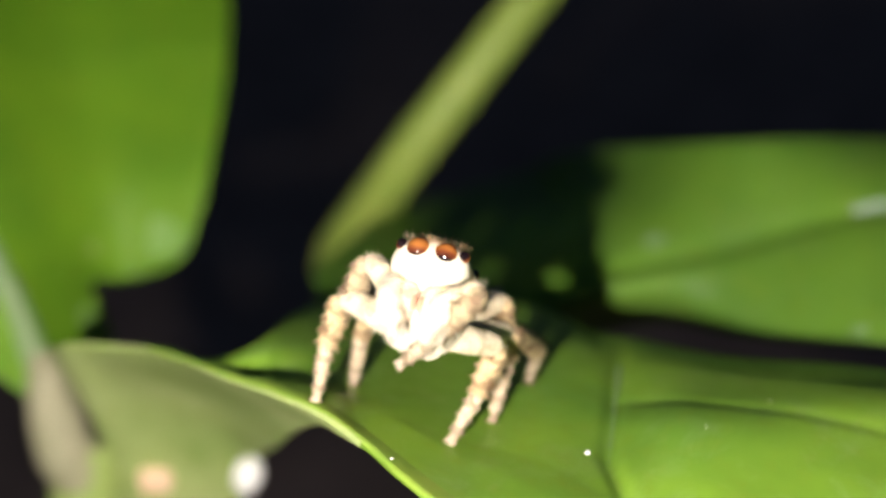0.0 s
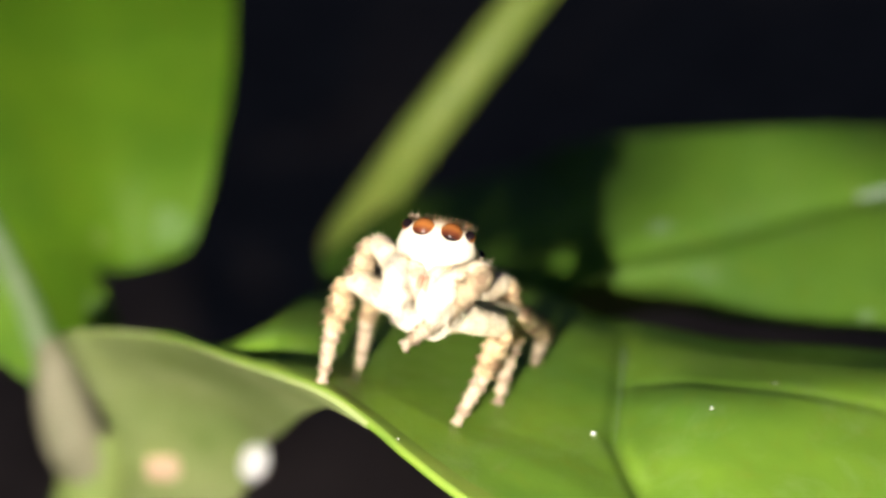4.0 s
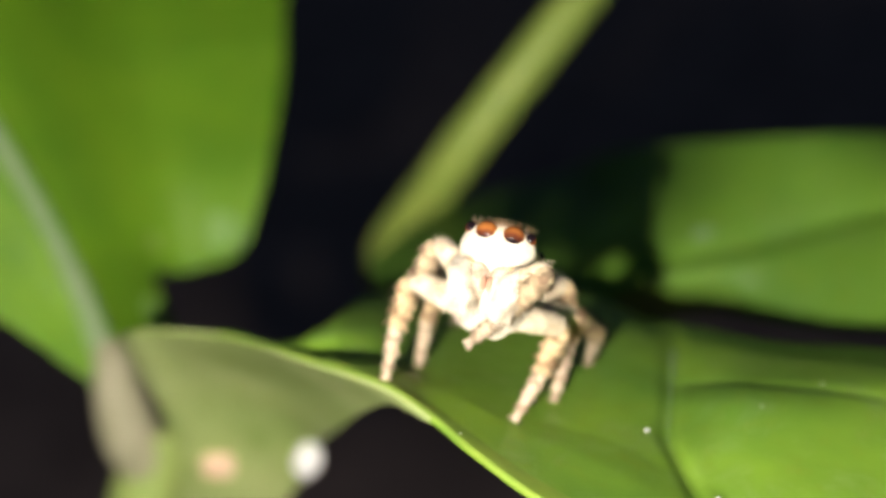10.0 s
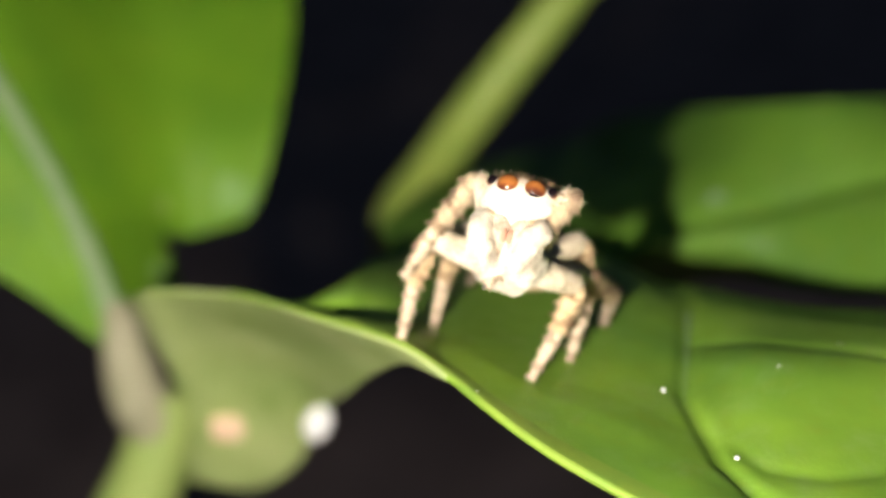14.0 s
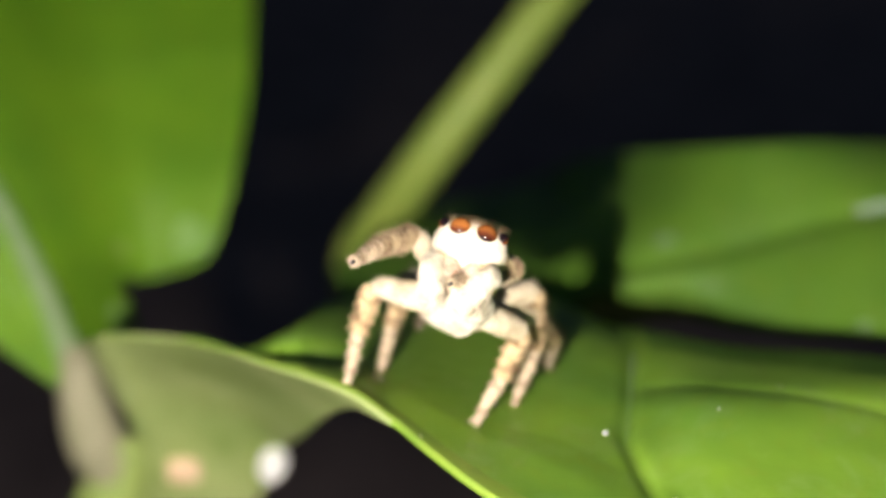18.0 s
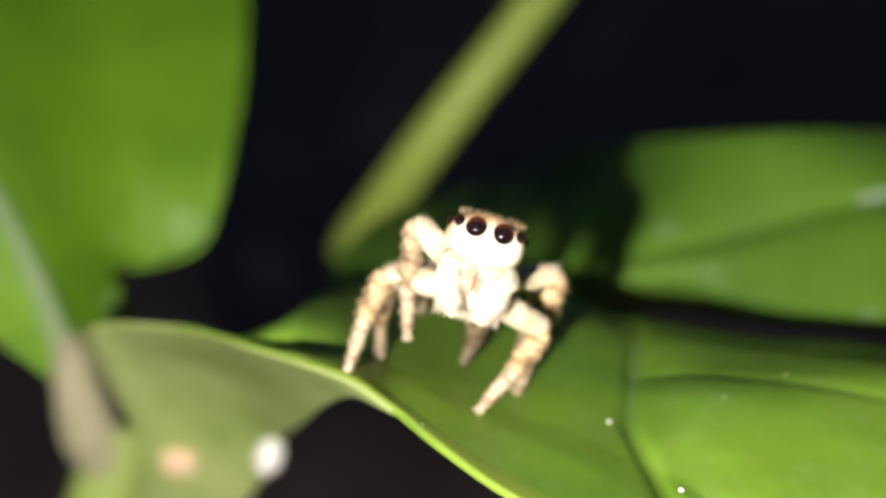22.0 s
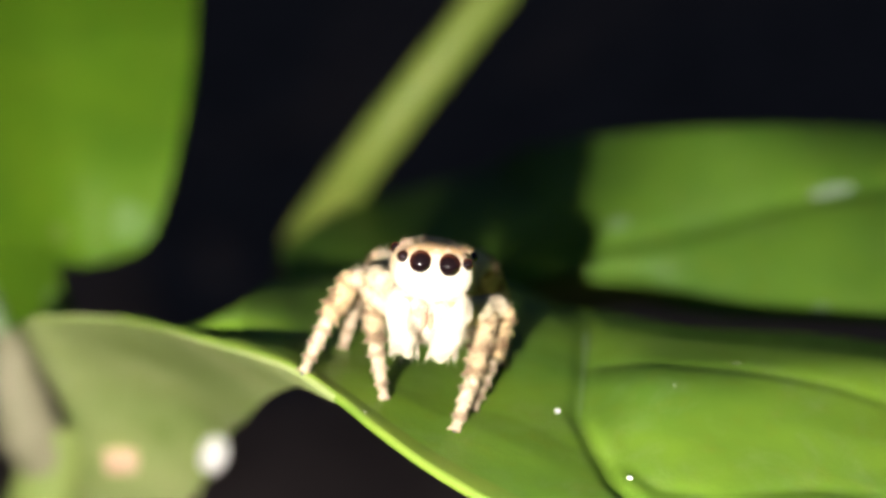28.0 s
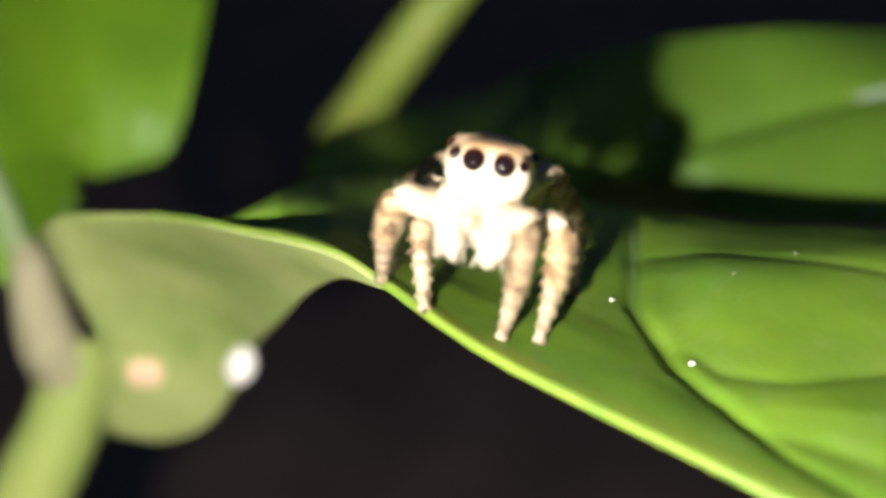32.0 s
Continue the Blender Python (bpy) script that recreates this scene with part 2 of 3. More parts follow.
FRONT = [(-19.4, 9.9, 201.6), (-18.1, 7.0, 203.7), (-16.7, 5.8, 204.5), (-13.3, 3.3, 205.7), (-10.9, 0.3, 206.9), (-8.7, -2.9, 208), (-4.9, -6.9, 209.0), (-2.9, -8.6, 208.6),
         (-1.5, -10.4, 208.4), (0.6, -12.6, 208.0), (2.9, -14.4, 207.6), (6.1, -16.9, 207.2), (9.0, -19, 206.7), (13.5, -22.0, 206), (19, -25.5, 205), (24, -27, 204.5)]
BACK = [(-19.1, 10.5, 201.3), (-17.3, 7.7, 203.3), (-15.9, 6.3, 204.1), (-12.4, 3.9, 205.3), (-10.2, 1.1, 206.3), (-8.0, 0.5, 207.5), (-6.7, 6.6, 205.7), (-5.1, 8.9, 204.9), (-1.7, 9.9, 204.6), (1.2, 9.6, 204.7), (4.6, 8.7, 205.45), (8.2, 6.1, 206.45), (12.8, 3.3, 206.95), (18.9, 1.3, 207.55), (26.8, -1.1, 207.05), (33.0, -8.0, 206.85)]


def main_leaf_grid():
    nr, nc = 340, 110
    a, b = spline(FRONT, nr), spline(BACK, nr)
    v = (np.linspace(0, 1, nc) ** 1.0)[None, :, None]
    g = a[:, None] * (1 - v) + b[:, None] * v
    inside = np.minimum(1, 4.0 * v[..., 0] * (1 - v[..., 0]) * 1.6)
    width = np.linalg.norm(b - a, axis=1)[:, None]
    g[..., 2] += leaf_relief(g[..., 0], g[..., 1]) * inside * np.clip((width - 3) / 5, 0, 1)
    g[..., 2] -= 0.1 * np.sin(np.pi * v[..., 0]) * np.clip(width / 6, 0, 1)
    left = np.clip((-2.5 - g[..., 0]) / 4.0, 0, 1)
    g[..., 2] -= 0.75 * left * np.clip((width - 2.5) / 3, 0, 1) * np.exp(-((v[..., 0] - 0.33) / 0.17) ** 2)
    far = np.clip((v[..., 0] - 0.5) / 0.5, 0, 1) * np.clip((g[..., 0] - 1.0) / 6.0, 0, 1)
    g[..., 2] -= 1.8 * far * far
    return g


LEAF_GRID = main_leaf_grid()


def leaf_height(x, y):
    d = np.hypot(LEAF_GRID[..., 0] - x, LEAF_GRID[..., 1] - y)
    return float(LEAF_GRID[..., 2].ravel()[d.argmin()])


def sheet(name, grid, mat, parent, label, thick=0.3):
    """A blade with thickness."""
    ob = part(name, grid_mesh(name, grid), mat, parent, label)
    m = ob.modifiers.new("thickness", "SOLIDIFY")
    m.thickness, m.offset = thick * MM, -1.0
    return ob


def margin_grid():
    """The rolled rim along the front edge: a low swelling that runs out inwards and turns under outside."""
    rows = []
    for i in range(70, 338):
        line = LEAF_GRID[i]
        d = np.concatenate([[0], np.cumsum(np.linalg.norm(np.diff(line, axis=0), axis=1))])
        w = min(1.3, 0.3 * d[-1]) * min(1.0, (i - 60) / 50)
        out = line[0] - line[8]
        out[2] = 0
        out /= np.linalg.norm(out)
        row = [line[0] + (0, 0, -0.34), line[0] + out * 0.1 + (0, 0, -0.24), line[0] + out * 0.13 + (0, 0, -0.08)]
        for k in range(8):
            f = k / 7
            q = np.array([np.interp(f * w, d, line[:, c]) for c in range(3)])
            q[2] += 0.05 * (1 - f) + 0.02 * math.sin(math.pi * f) - 0.01 * f
            row.append(q)
        rows.append(row)
    return np.array(rows)


def loft(curves, nr, nc):
    """A sheet through several curves laid side by side."""
    lines = np.array([spline(c, nr) for c in curves])
    return np.array([spline(lines[:, i], nc) for i in range(nr)])


def winged(g):
    """Narrows the blade to a petiole wing below the lobe at its base."""
    nr, nc = g.shape[:2]
    for i in range(nr):
        u = i / (nr - 1) * 89
        reach = np.interp(u, [0, 18, 24, 30, 31.6, 32.3, 33.3, 35.5, 42], [1.0, 0.68, 0.62, 0.575, 0.59, 0.9, 0.96, 0.99, 1.0])
        v = np.linspace(0, reach, nc) * (nc - 1)
        g[i] = np.stack([np.interp(v, np.arange(nc), g[i, :, c]) for c in range(3)], -1)
    return g


def build_plant():
    plant = new("broadleaf_plant")
    tagged(plant, "leafy green plant with waxy leaves growing from the soil", "plant")
    main = sheet("main_leaf", LEAF_GRID, LEAF, plant, "broad glossy deep green leaf blade with grooved veins")
    part("margin", grid_mesh("margin", margin_grid()), MARGIN, main, "thick rolled yellow-green leaf margin")
    rib = spline(MIDRIB[1:4], 80)
    rib = np.array([(x, y, leaf_height(x, y) + 0.02) for x, y in np.pad(rib, ((0, 0), (0, 1)))[:, :2]])
    rib[:, 2] = np.convolve(np.pad(rib[:, 2], 3, "edge"), np.ones(7) / 7, "valid")
    part("midrib", tube(bmesh.new(), rib, np.linspace(0.11, 0.015, 80), 8), RIB, main, "pale thin midrib")
    flap = loft([FRONT[:8],
                 [(-17.5, 10.8, 195.4), (-17.0, 11.0, 195.9), (-14.9, 10.4, 198.1), (-11.9, 8.5, 199.9), (-9.5, 5.1, 202.0), (-7.4, 0.3, 204.7), (-4.9, -5.1, 207.4), (-2.9, -8.5, 208.45)],
                 [(-18.0, 12.9, 188.3), (-14.7, 12.7, 187.9), (-12.0, 12.4, 189.6), (-9.9, 11.3, 194.2), (-7.9, 5.8, 198.9), (-6.1, 0.3, 203.5), (-4.5, -4.3, 206.7), (-2.9, -8.3, 208.35)]], 90, 40)
    sheet("leaf_base", flap, UNDER, plant, "pale green underside of the folded leaf base", 0.25)
    left = loft([
        [(-22, 14.6, 195.3), (-23.7, 15, 196.6), (-26.7, 16, 198.5), (-29.8, 16.7, 200.4), (-35, 18, 204), (-40, 21, 210), (-42, 25, 218)],
        [(-21.5, 15.2, 195.4), (-22.4, 16.2, 198), (-23.8, 17.9, 201), (-26, 19.7, 205), (-29.8, 22.4, 211), (-33, 25.4, 217), (-36, 28, 226)],
        [(-21.2, 15.3, 195.4), (-19.5, 19.6, 195.2), (-19.6, 23.2, 198.1), (-20.4, 25.9, 203.6), (-22.7, 31.9, 209.1), (-25.3, 38.7, 216.1), (-26, 30, 228)],
        [(-21, 15.3, 195.4), (-16.9, 19.6, 195.3), (-15.5, 23.4, 198.4), (-13.8, 26.3, 204.4), (-13.2, 32.3, 209.8), (-14.5, 38.4, 215.4), (-20, 31, 228)]], 180, 90)
    left = winged(left)
    lf = sheet("side_leaf", left, LEAF_LEFT, plant, "fresh green leaf with a pale midrib", 0.3)
    mid = spline([(-21.5, 14.9, 195.2), (-22.4, 15.9, 198), (-23.8, 17.5, 201), (-26, 19.3, 205), (-29.8, 22, 211), (-33, 25, 217), (-36, 27.6, 225)], 60)
    part("midrib", tube(bmesh.new(), mid, np.linspace(0.85, 0.4, 60), 12), SIDE_RIB, lf, "pale raised midrib")
    back = loft([
        [(-6.1, 12.2, 202.4), (-4.2, 11.6, 201.4), (-1.2, 11.2, 200.9), (4.5, 18.1, 197.6), (9.2, 19.2, 197.5), (12.6, 17.4, 199.1), (15.7, 12.4, 201.1), (21.5, 8.7, 202.8), (29.2, 5.6, 203.8)],
        [(-6.3, 13.6, 202.3), (-4.6, 14.3, 202.1), (-1.9, 14.3, 202.4), (3.3, 17.6, 200.9), (7.4, 17.5, 202.4), (9.9, 16.8, 202.9), (15.6, 17.1, 204.4), (23.6, 17.3, 206.4), (33.6, 17.7, 206.9)],
        [(-7.1, 17.6, 202.1), (-5.5, 23.6, 201.2), (-2.9, 31.0, 199.7), (1.8, 41.8, 196.5), (5.9, 46.4, 195.8), (8.8, 36.6, 201.5), (16.3, 22.8, 207.8), (24.9, 23.1, 207.8), (35.4, 22.9, 207.2)]], 120, 60)
    wave = np.sin(np.pi * np.linspace(0, 1, 60))[None, :]
    dm = polyline_distance(back[..., 0], back[..., 1], [(6.2, 16.4), (9.9, 16.8), (15.6, 17.1), (23.6, 17.3), (33.6, 17.7)])
    back[..., 2] += wave * (-0.45 * np.exp(-(dm / 0.7) ** 2) + 0.5 * (1 - np.exp(-(dm / 3) ** 2)))
    rear = sheet("rear_leaf", back, LEAF_BACK, plant, "glossy mid-green leaf behind, with a sunken midrib", 0.3)
    for leaf, grid, x, y, a, b, lift, mat, label in ((rear, back, 23.1, 17.6, 1.25, 0.34, 0.0, PAINTED_GLOSS, "whitish waxy smear"), (rear, back, 11.6, 18.2, 0.6, 0.5, 0.0, DULL_PATCH, "faint pale smear"),
                                                     (rear, back, 19.8, 8.0, 0.4, 0.3, 0.0, DULL_PATCH, "faint pale smear"), (lf, left, -20.7, 23.6, 0.6, 0.8, 0.3, LEAF_SPOT, "pale yellow-green leaf spot"),
                                                     (lf, left, *left[74, 78, :2], 1.3, 1.5, 0.3, PAINTED_SHEEN, "pale sheen near the lobe"), (lf, left, *left[47, 80, :2], 1.0, 1.2, 0.3, PAINTED_SHEEN, "pale sheen on the petiole wing")):
        i, k = np.unravel_index(np.hypot(grid[..., 0] - x, grid[..., 1] - y)[2:-2, 2:-2].argmin(), grid[2:-2, 2:-2, 0].shape)
        u, w = Vector(grid[i + 3, k + 2] - grid[i + 1, k + 2]).normalized(), Vector(grid[i + 2, k + 3] - grid[i + 2, k + 1]).normalized()
        n = u.cross(w).normalized()
        n = -n if n.y > 0 and lift else n if n.z > 0 or lift else -n
        w = n.cross(u)
        # Thin patches on the blades; the whitish and sheen ones are painted highlights.
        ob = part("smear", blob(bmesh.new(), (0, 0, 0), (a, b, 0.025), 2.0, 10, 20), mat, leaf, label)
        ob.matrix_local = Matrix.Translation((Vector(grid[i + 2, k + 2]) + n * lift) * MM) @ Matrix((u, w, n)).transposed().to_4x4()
    stalk = spline([(-5.4, 39.9, 185.9), (-7.1, 38.1, 190.2), (-6.9, 34.8, 194.8), (-4.5, 32.4, 199.5), (-0.9, 31.4, 205.1), (5.3, 33.6, 212.8), (16.8, 41.2, 226.4), (26.2, 49.5, 237.7)], 70)
    part("stalk", tube(bmesh.new(), stalk, np.linspace(1.8, 1.3, 70), 16), STALK, plant, "round yellow-green leaf stalk")
    stem = spline([(-19.3, 15, 193), (-20.4, 14, 188.5), (-23.0, 13, 183), (-27, 12, 172), (-33, 12, 140), (-35, 14, 90), (-36, 15, 46)], 60)
    part("stem", tube(bmesh.new(), stem, np.linspace(1.9, 3.2, 60), 18), STEM, plant, "pale green upright stem")
    pet = spline([(-19.6, 14.6, 190.3), (-20.7, 14.0, 192.8), (-21.3, 14.6, 195.0), (-21.6, 15.2, 196.8), (-22.0, 15.8, 198.2)], 20)
    part("petiole", tube(bmesh.new(), pet, np.interp(np.linspace(0, 4, 20), [0, 1, 2, 3, 4], [1.85, 1.75, 1.55, 1.2, 0.75]), 16), BROWN, plant, "brownish petiole at the node")
    part("leaf_scar", blob(bmesh.new(), (-15.4, 11.4, 192.8), (0.9, 0.4, 0.72), 4.5, 12, 20), ORANGE, plant, "small orange leaf scar")
    return plant


build_plant()
egg = part("insect_egg", blob(bmesh.new(), (-10.3, 10.6, 193.7), (0.82, 0.85, 1.08), 2.0, 16, 20, lambda x, y, z: (x + 0.22 * z, y, z)), WHITE, None, "tiny round white egg stuck to the pale leaf base")
tagged(egg, "", "egg")


def build_specks():
    first = None
    for x, y, r in ((5.5, -6.8, 0.1), (-1.85, -9.6, 0.08), (7.6, -11.5, 0.12), (12.9, -4.3, 0.05), (10.0, -6.5, 0.05)):
        ob = part("pollen_grain", blob(bmesh.new(), (0, 0, 0), (r, r, r * 0.8), 2.0, 6, 8), WHITE, None, "tiny white pollen grain lying on the glossy leaf")
        ob.location = Vector((x, y, leaf_height(x, y) + r * 0.1)) * MM
        tagged(ob, "", "pollen", "pollen on the leaf")


build_specks()


# ---- the spider ----
def fur_material(name, base, second, spots=None, scale=2600.0, amount=0.5, bump=0.9, bands=None, crest=None):
    """Short pale fur: streaks, blotches and a rough relief."""
    mat, nt, bsdf = material(name)
    co = nt.nodes.new("ShaderNodeTexCoord").outputs["Object"]
    a = node(nt, "ShaderNodeTexNoise", Scale=scale, Detail=5.0, Roughness=0.65)
    b = node(nt, "ShaderNodeTexNoise", Scale=scale * 0.55, Detail=2.0)
    c = node(nt, "ShaderNodeTexNoise", Scale=scale * 5, Detail=2.0)
    for n in (a, b, c):
        nt.links.new(co, n.inputs["Vector"])
    col = ramp(nt, a.outputs["Fac"], [(0.35, base), (0.7, second)])
    if spots:
        col = mix(nt, col, spots, mix(nt, (0, 0, 0), ramp(nt, b.outputs["Fac"], [(0.52, (0, 0, 0)), (0.62, (1, 1, 1))]), amount))
    if bands:
        w = nt.nodes.new("ShaderNodeTexWave")
        w.bands_direction = "Z"
        for key, value in (("Scale", 330.0), ("Distortion", 5.0), ("Detail", 2.0), ("Detail Scale", 3.0)):
            w.inputs[key].default_value = value
        nt.links.new(co, w.inputs["Vector"])
        col = mix(nt, col, bands, mix(nt, (0, 0, 0), ramp(nt, w.outputs["Fac"], [(0.62, (0, 0, 0)), (0.85, (1, 1, 1))]), 0.55))
    if crest:
        sep = nt.nodes.new("ShaderNodeSeparateXYZ")
        nt.links.new(co, sep.inputs[0])
        up = nt.nodes.new("ShaderNodeMapRange")
        up.inputs["From Min"].default_value, up.inputs["From Max"].default_value = 0.0005, 0.00095
        nt.links.new(sep.outputs["Z"], up.inputs["Value"])
        col = mix(nt, col, crest, mix(nt, ramp(nt, a.outputs["Fac"], [(0.3, (0.3, 0.3, 0.3)), (0.6, (1, 1, 1))]), up.outputs[0], 1.0, "MULTIPLY"))
    nt.links.new(col, bsdf.inputs["Base Color"])
    bsdf.inputs["Roughness"].default_value = 0.85
    bsdf.inputs["Specular IOR Level"].default_value = 0.15
    bp = node(nt, "ShaderNodeBump", Strength=bump, Distance=0.00006)
    nt.links.new(c.outputs["Fac"], bp.inputs["Height"])
    nt.links.new(bp.outputs[0], bsdf.inputs["Normal"])
    return mat


FUR_WHITE = fur_material("white_fur", (0.74, 0.67, 0.54), (0.57, 0.48, 0.35), (0.36, 0.27, 0.19), amount=0.4, bump=0.7)
FUR_FACE = fur_material("white_face_fur", (0.78, 0.71, 0.58), (0.66, 0.56, 0.43), (0.44, 0.32, 0.21), scale=3200, amount=0.25, bump=0.5, crest=(0.55, 0.34, 0.16))
FUR_CREAM = fur_material("cream_fur", (0.74, 0.64, 0.47), (0.6, 0.47, 0.31), (0.34, 0.22, 0.12), amount=0.35, bump=0.6)
FUR_TAN = fur_material("tan_fur", (0.68, 0.52, 0.31), (0.48, 0.33, 0.18), (0.14, 0.085, 0.05), scale=2900, amount=0.75, bands=(0.26, 0.15, 0.08))
FUR_FRONT = fur_material("mottled_brown_fur", (0.54, 0.42, 0.26), (0.35, 0.26, 0.165), (0.1, 0.065, 0.04), scale=2700, amount=0.8, bands=(0.24, 0.15, 0.09))
FUR_FOOT = fur_material("pale_foot_fur", (0.7, 0.58, 0.42), (0.52, 0.4, 0.26), (0.2, 0.13, 0.085), scale=3600, amount=0.6, bands=(0.28, 0.19, 0.12))
FUR_TOP = fur_material("orange_tan_fur", (0.9, 0.76, 0.54), (0.84, 0.6, 0.34), (0.55, 0.3, 0.13), scale=3200, amount=0.25)
FUR_BODY = fur_material("abdomen_fur", (0.55, 0.4, 0.24), (0.36, 0.24, 0.13), (0.15, 0.09, 0.05), scale=1300, amount=0.6)
FUR_JAW = fur_material("jaw_fur", (0.64, 0.54, 0.43), (0.42, 0.29, 0.21), (0.28, 0.14, 0.08), amount=0.4)
CLAW = plain("dark_claw", (0.12, 0.1, 0.09), 0.5)
BRISTLE = plain("dark_bristle", (0.22, 0.12, 0.06), 0.7)
FANG = plain("red_brown_fang", (0.5, 0.26, 0.17), 0.7)


def eye_material():
    """Glossy lens, amber brown, with the black field of the retina round its axis (-Y)."""
    mat, nt, bsdf = material("eye_lens")
    co = nt.nodes.new("ShaderNodeTexCoord").outputs["Object"]
    unit = nt.nodes.new("ShaderNodeVectorMath")
    unit.operation = "NORMALIZE"
    nt.links.new(co, unit.inputs[0])
    sep = nt.nodes.new("ShaderNodeSeparateXYZ")
    nt.links.new(unit.outputs[0], sep.inputs[0])
    m = nt.nodes.new("ShaderNodeMapRange")
    m.inputs["From Min"].default_value, m.inputs["From Max"].default_value = -0.75, 0.1
    nt.links.new(sep.outputs["Y"], m.inputs["Value"])
    nt.links.new(ramp(nt, m.outputs[0], [(0.0, (0.008, 0.004, 0.005)), (0.5, (0.12, 0.03, 0.012)), (1.0, (0.34, 0.115, 0.025))]), bsdf.inputs["Base Color"])
    bsdf.inputs["Roughness"].default_value = 0.12
    bsdf.inputs["Coat Weight"].default_value = 0.4
    return mat


EYE = eye_material()


def hairs(bm, count, surface, length, thick, rng):
    """Tapering hairs; surface(rng) gives a root point and a direction, in millimetres."""
    for _ in range(count):
        p, d = surface(rng)
        d = Vector(d).normalized()
        s = d.orthogonal().normalized() * thick
        o = d.cross(s)
        l = length * rng.uniform(0.5, 1.1)
        ring = [bm.verts.new((Vector(p) + v) * MM) for v in (s, -0.5 * s + 0.87 * o, -0.5 * s - 0.87 * o)]
        tip = bm.verts.new((Vector(p) + d * l) * MM)
        for k in range(3):
            bm.faces.new((ring[k], ring[(k + 1) % 3], tip))


def lumpy(bm, amount, scale):
    """Uneven, tufted outline."""
    bm.normal_update()
    for v in bm.verts:
        v.co += v.normal * amount * MM * noise.noise(v.co / MM * scale)
    return bm


def segment(length, r0, r1, hair, rng, swell=0.12, rings=0.0, claw=False):
    """One leg segment along +Z from its joint, furry, with rounded ends; the foot ends in a dark claw."""
    bm = bmesh.new()
    n = 26
    zs = [length * (-0.04 + 1.06 * i / (n - 1)) for i in range(n)]
    rs = []
    for i, z in enumerate(zs):
        f = i / (n - 1)
        end = min(1.0, (min(f, 1 - f) * 6.0 + 0.2)) ** 0.5
        rs.append((r0 + (r1 - r0) * f) * (1 + swell * math.sin(math.pi * f) + rings * math.sin(z * 8.5)) * end)
    tube(bm, [(0, 0, z) for z in zs], rs, 16)
    for v in bm.verts:
        p = v.co / MM
        v.co += Vector((p.x, p.y, 0)) * MM * 0.16 * noise.noise(p * 2.6 + Vector((length, r0, 0)) * 9)

    def root(g):
        f, a = g.uniform(0.03, 0.98), g.uniform(0, 2 * math.pi)
        r = (r0 + (r1 - r0) * f) * (1 + swell * math.sin(math.pi * f)) * 0.9
        return (r * math.cos(a), r * math.sin(a), length * f), (math.cos(a), math.sin(a), g.uniform(0.6, 1.7))
    hairs(bm, hair * 3, root, 0.22 if claw else 0.28, 0.012, rng)
    if rings:
        def tuft(g):
            f, a = (g.randrange(max(2, round(length / 0.5))) + 0.75 + g.uniform(-0.1, 0.1)) / max(2, round(length / 0.5)), g.uniform(0, 2 * math.pi)
            r = (r0 + (r1 - r0) * f) * (1 + swell * math.sin(math.pi * f)) * 0.85
            return (r * math.cos(a), r * math.sin(a), length * min(f, 0.97)), (math.cos(a), math.sin(a), g.uniform(0.5, 1.1))
        hairs(bm, hair * 2, tuft, 0.3 if claw else 0.42, 0.02, rng)
    if claw:
        done = len(bm.faces)
        blob(bm, (0, 0, length * 1.0), (r1 * 0.9, r1 * 0.9, 0.16), 2.0, 8, 10)
        bm.faces.ensure_lookup_table()
        for f in bm.faces[done:]:
            f.material_index = 1
    return bm


LEGS = {  # hip, femur, tibia and foot lengths, thickness
    "a1": ((-0.30, -0.72, -1.20), 2.93, 2.59, 2.19, 0.97),
    "a2": ((-0.81, 0.26, -1.62), 2.88, 1.97, 2.23, 1.00),
    "a3": ((-0.70, 1.50, -0.90), 2.75, 2.60, 2.50, 0.98),
    "a4": ((-0.90, 1.33, -0.95), 2.90, 2.63, 2.48, 0.90),
    "b1": ((0.30, -0.72, -1.20), 2.93, 2.59, 2.19, 0.97),
    "b2": ((0.81, 0.26, -1.62), 2.88, 1.97, 2.23, 1.00),
    "b3": ((0.70, 1.50, -0.90), 3.10, 2.70, 2.60, 0.98),
    "b4": ((0.90, 1.33, -0.95), 3.30, 3.00, 2.60, 0.90),
}
EYES_MID = Vector((0, -2.2, 0.5))


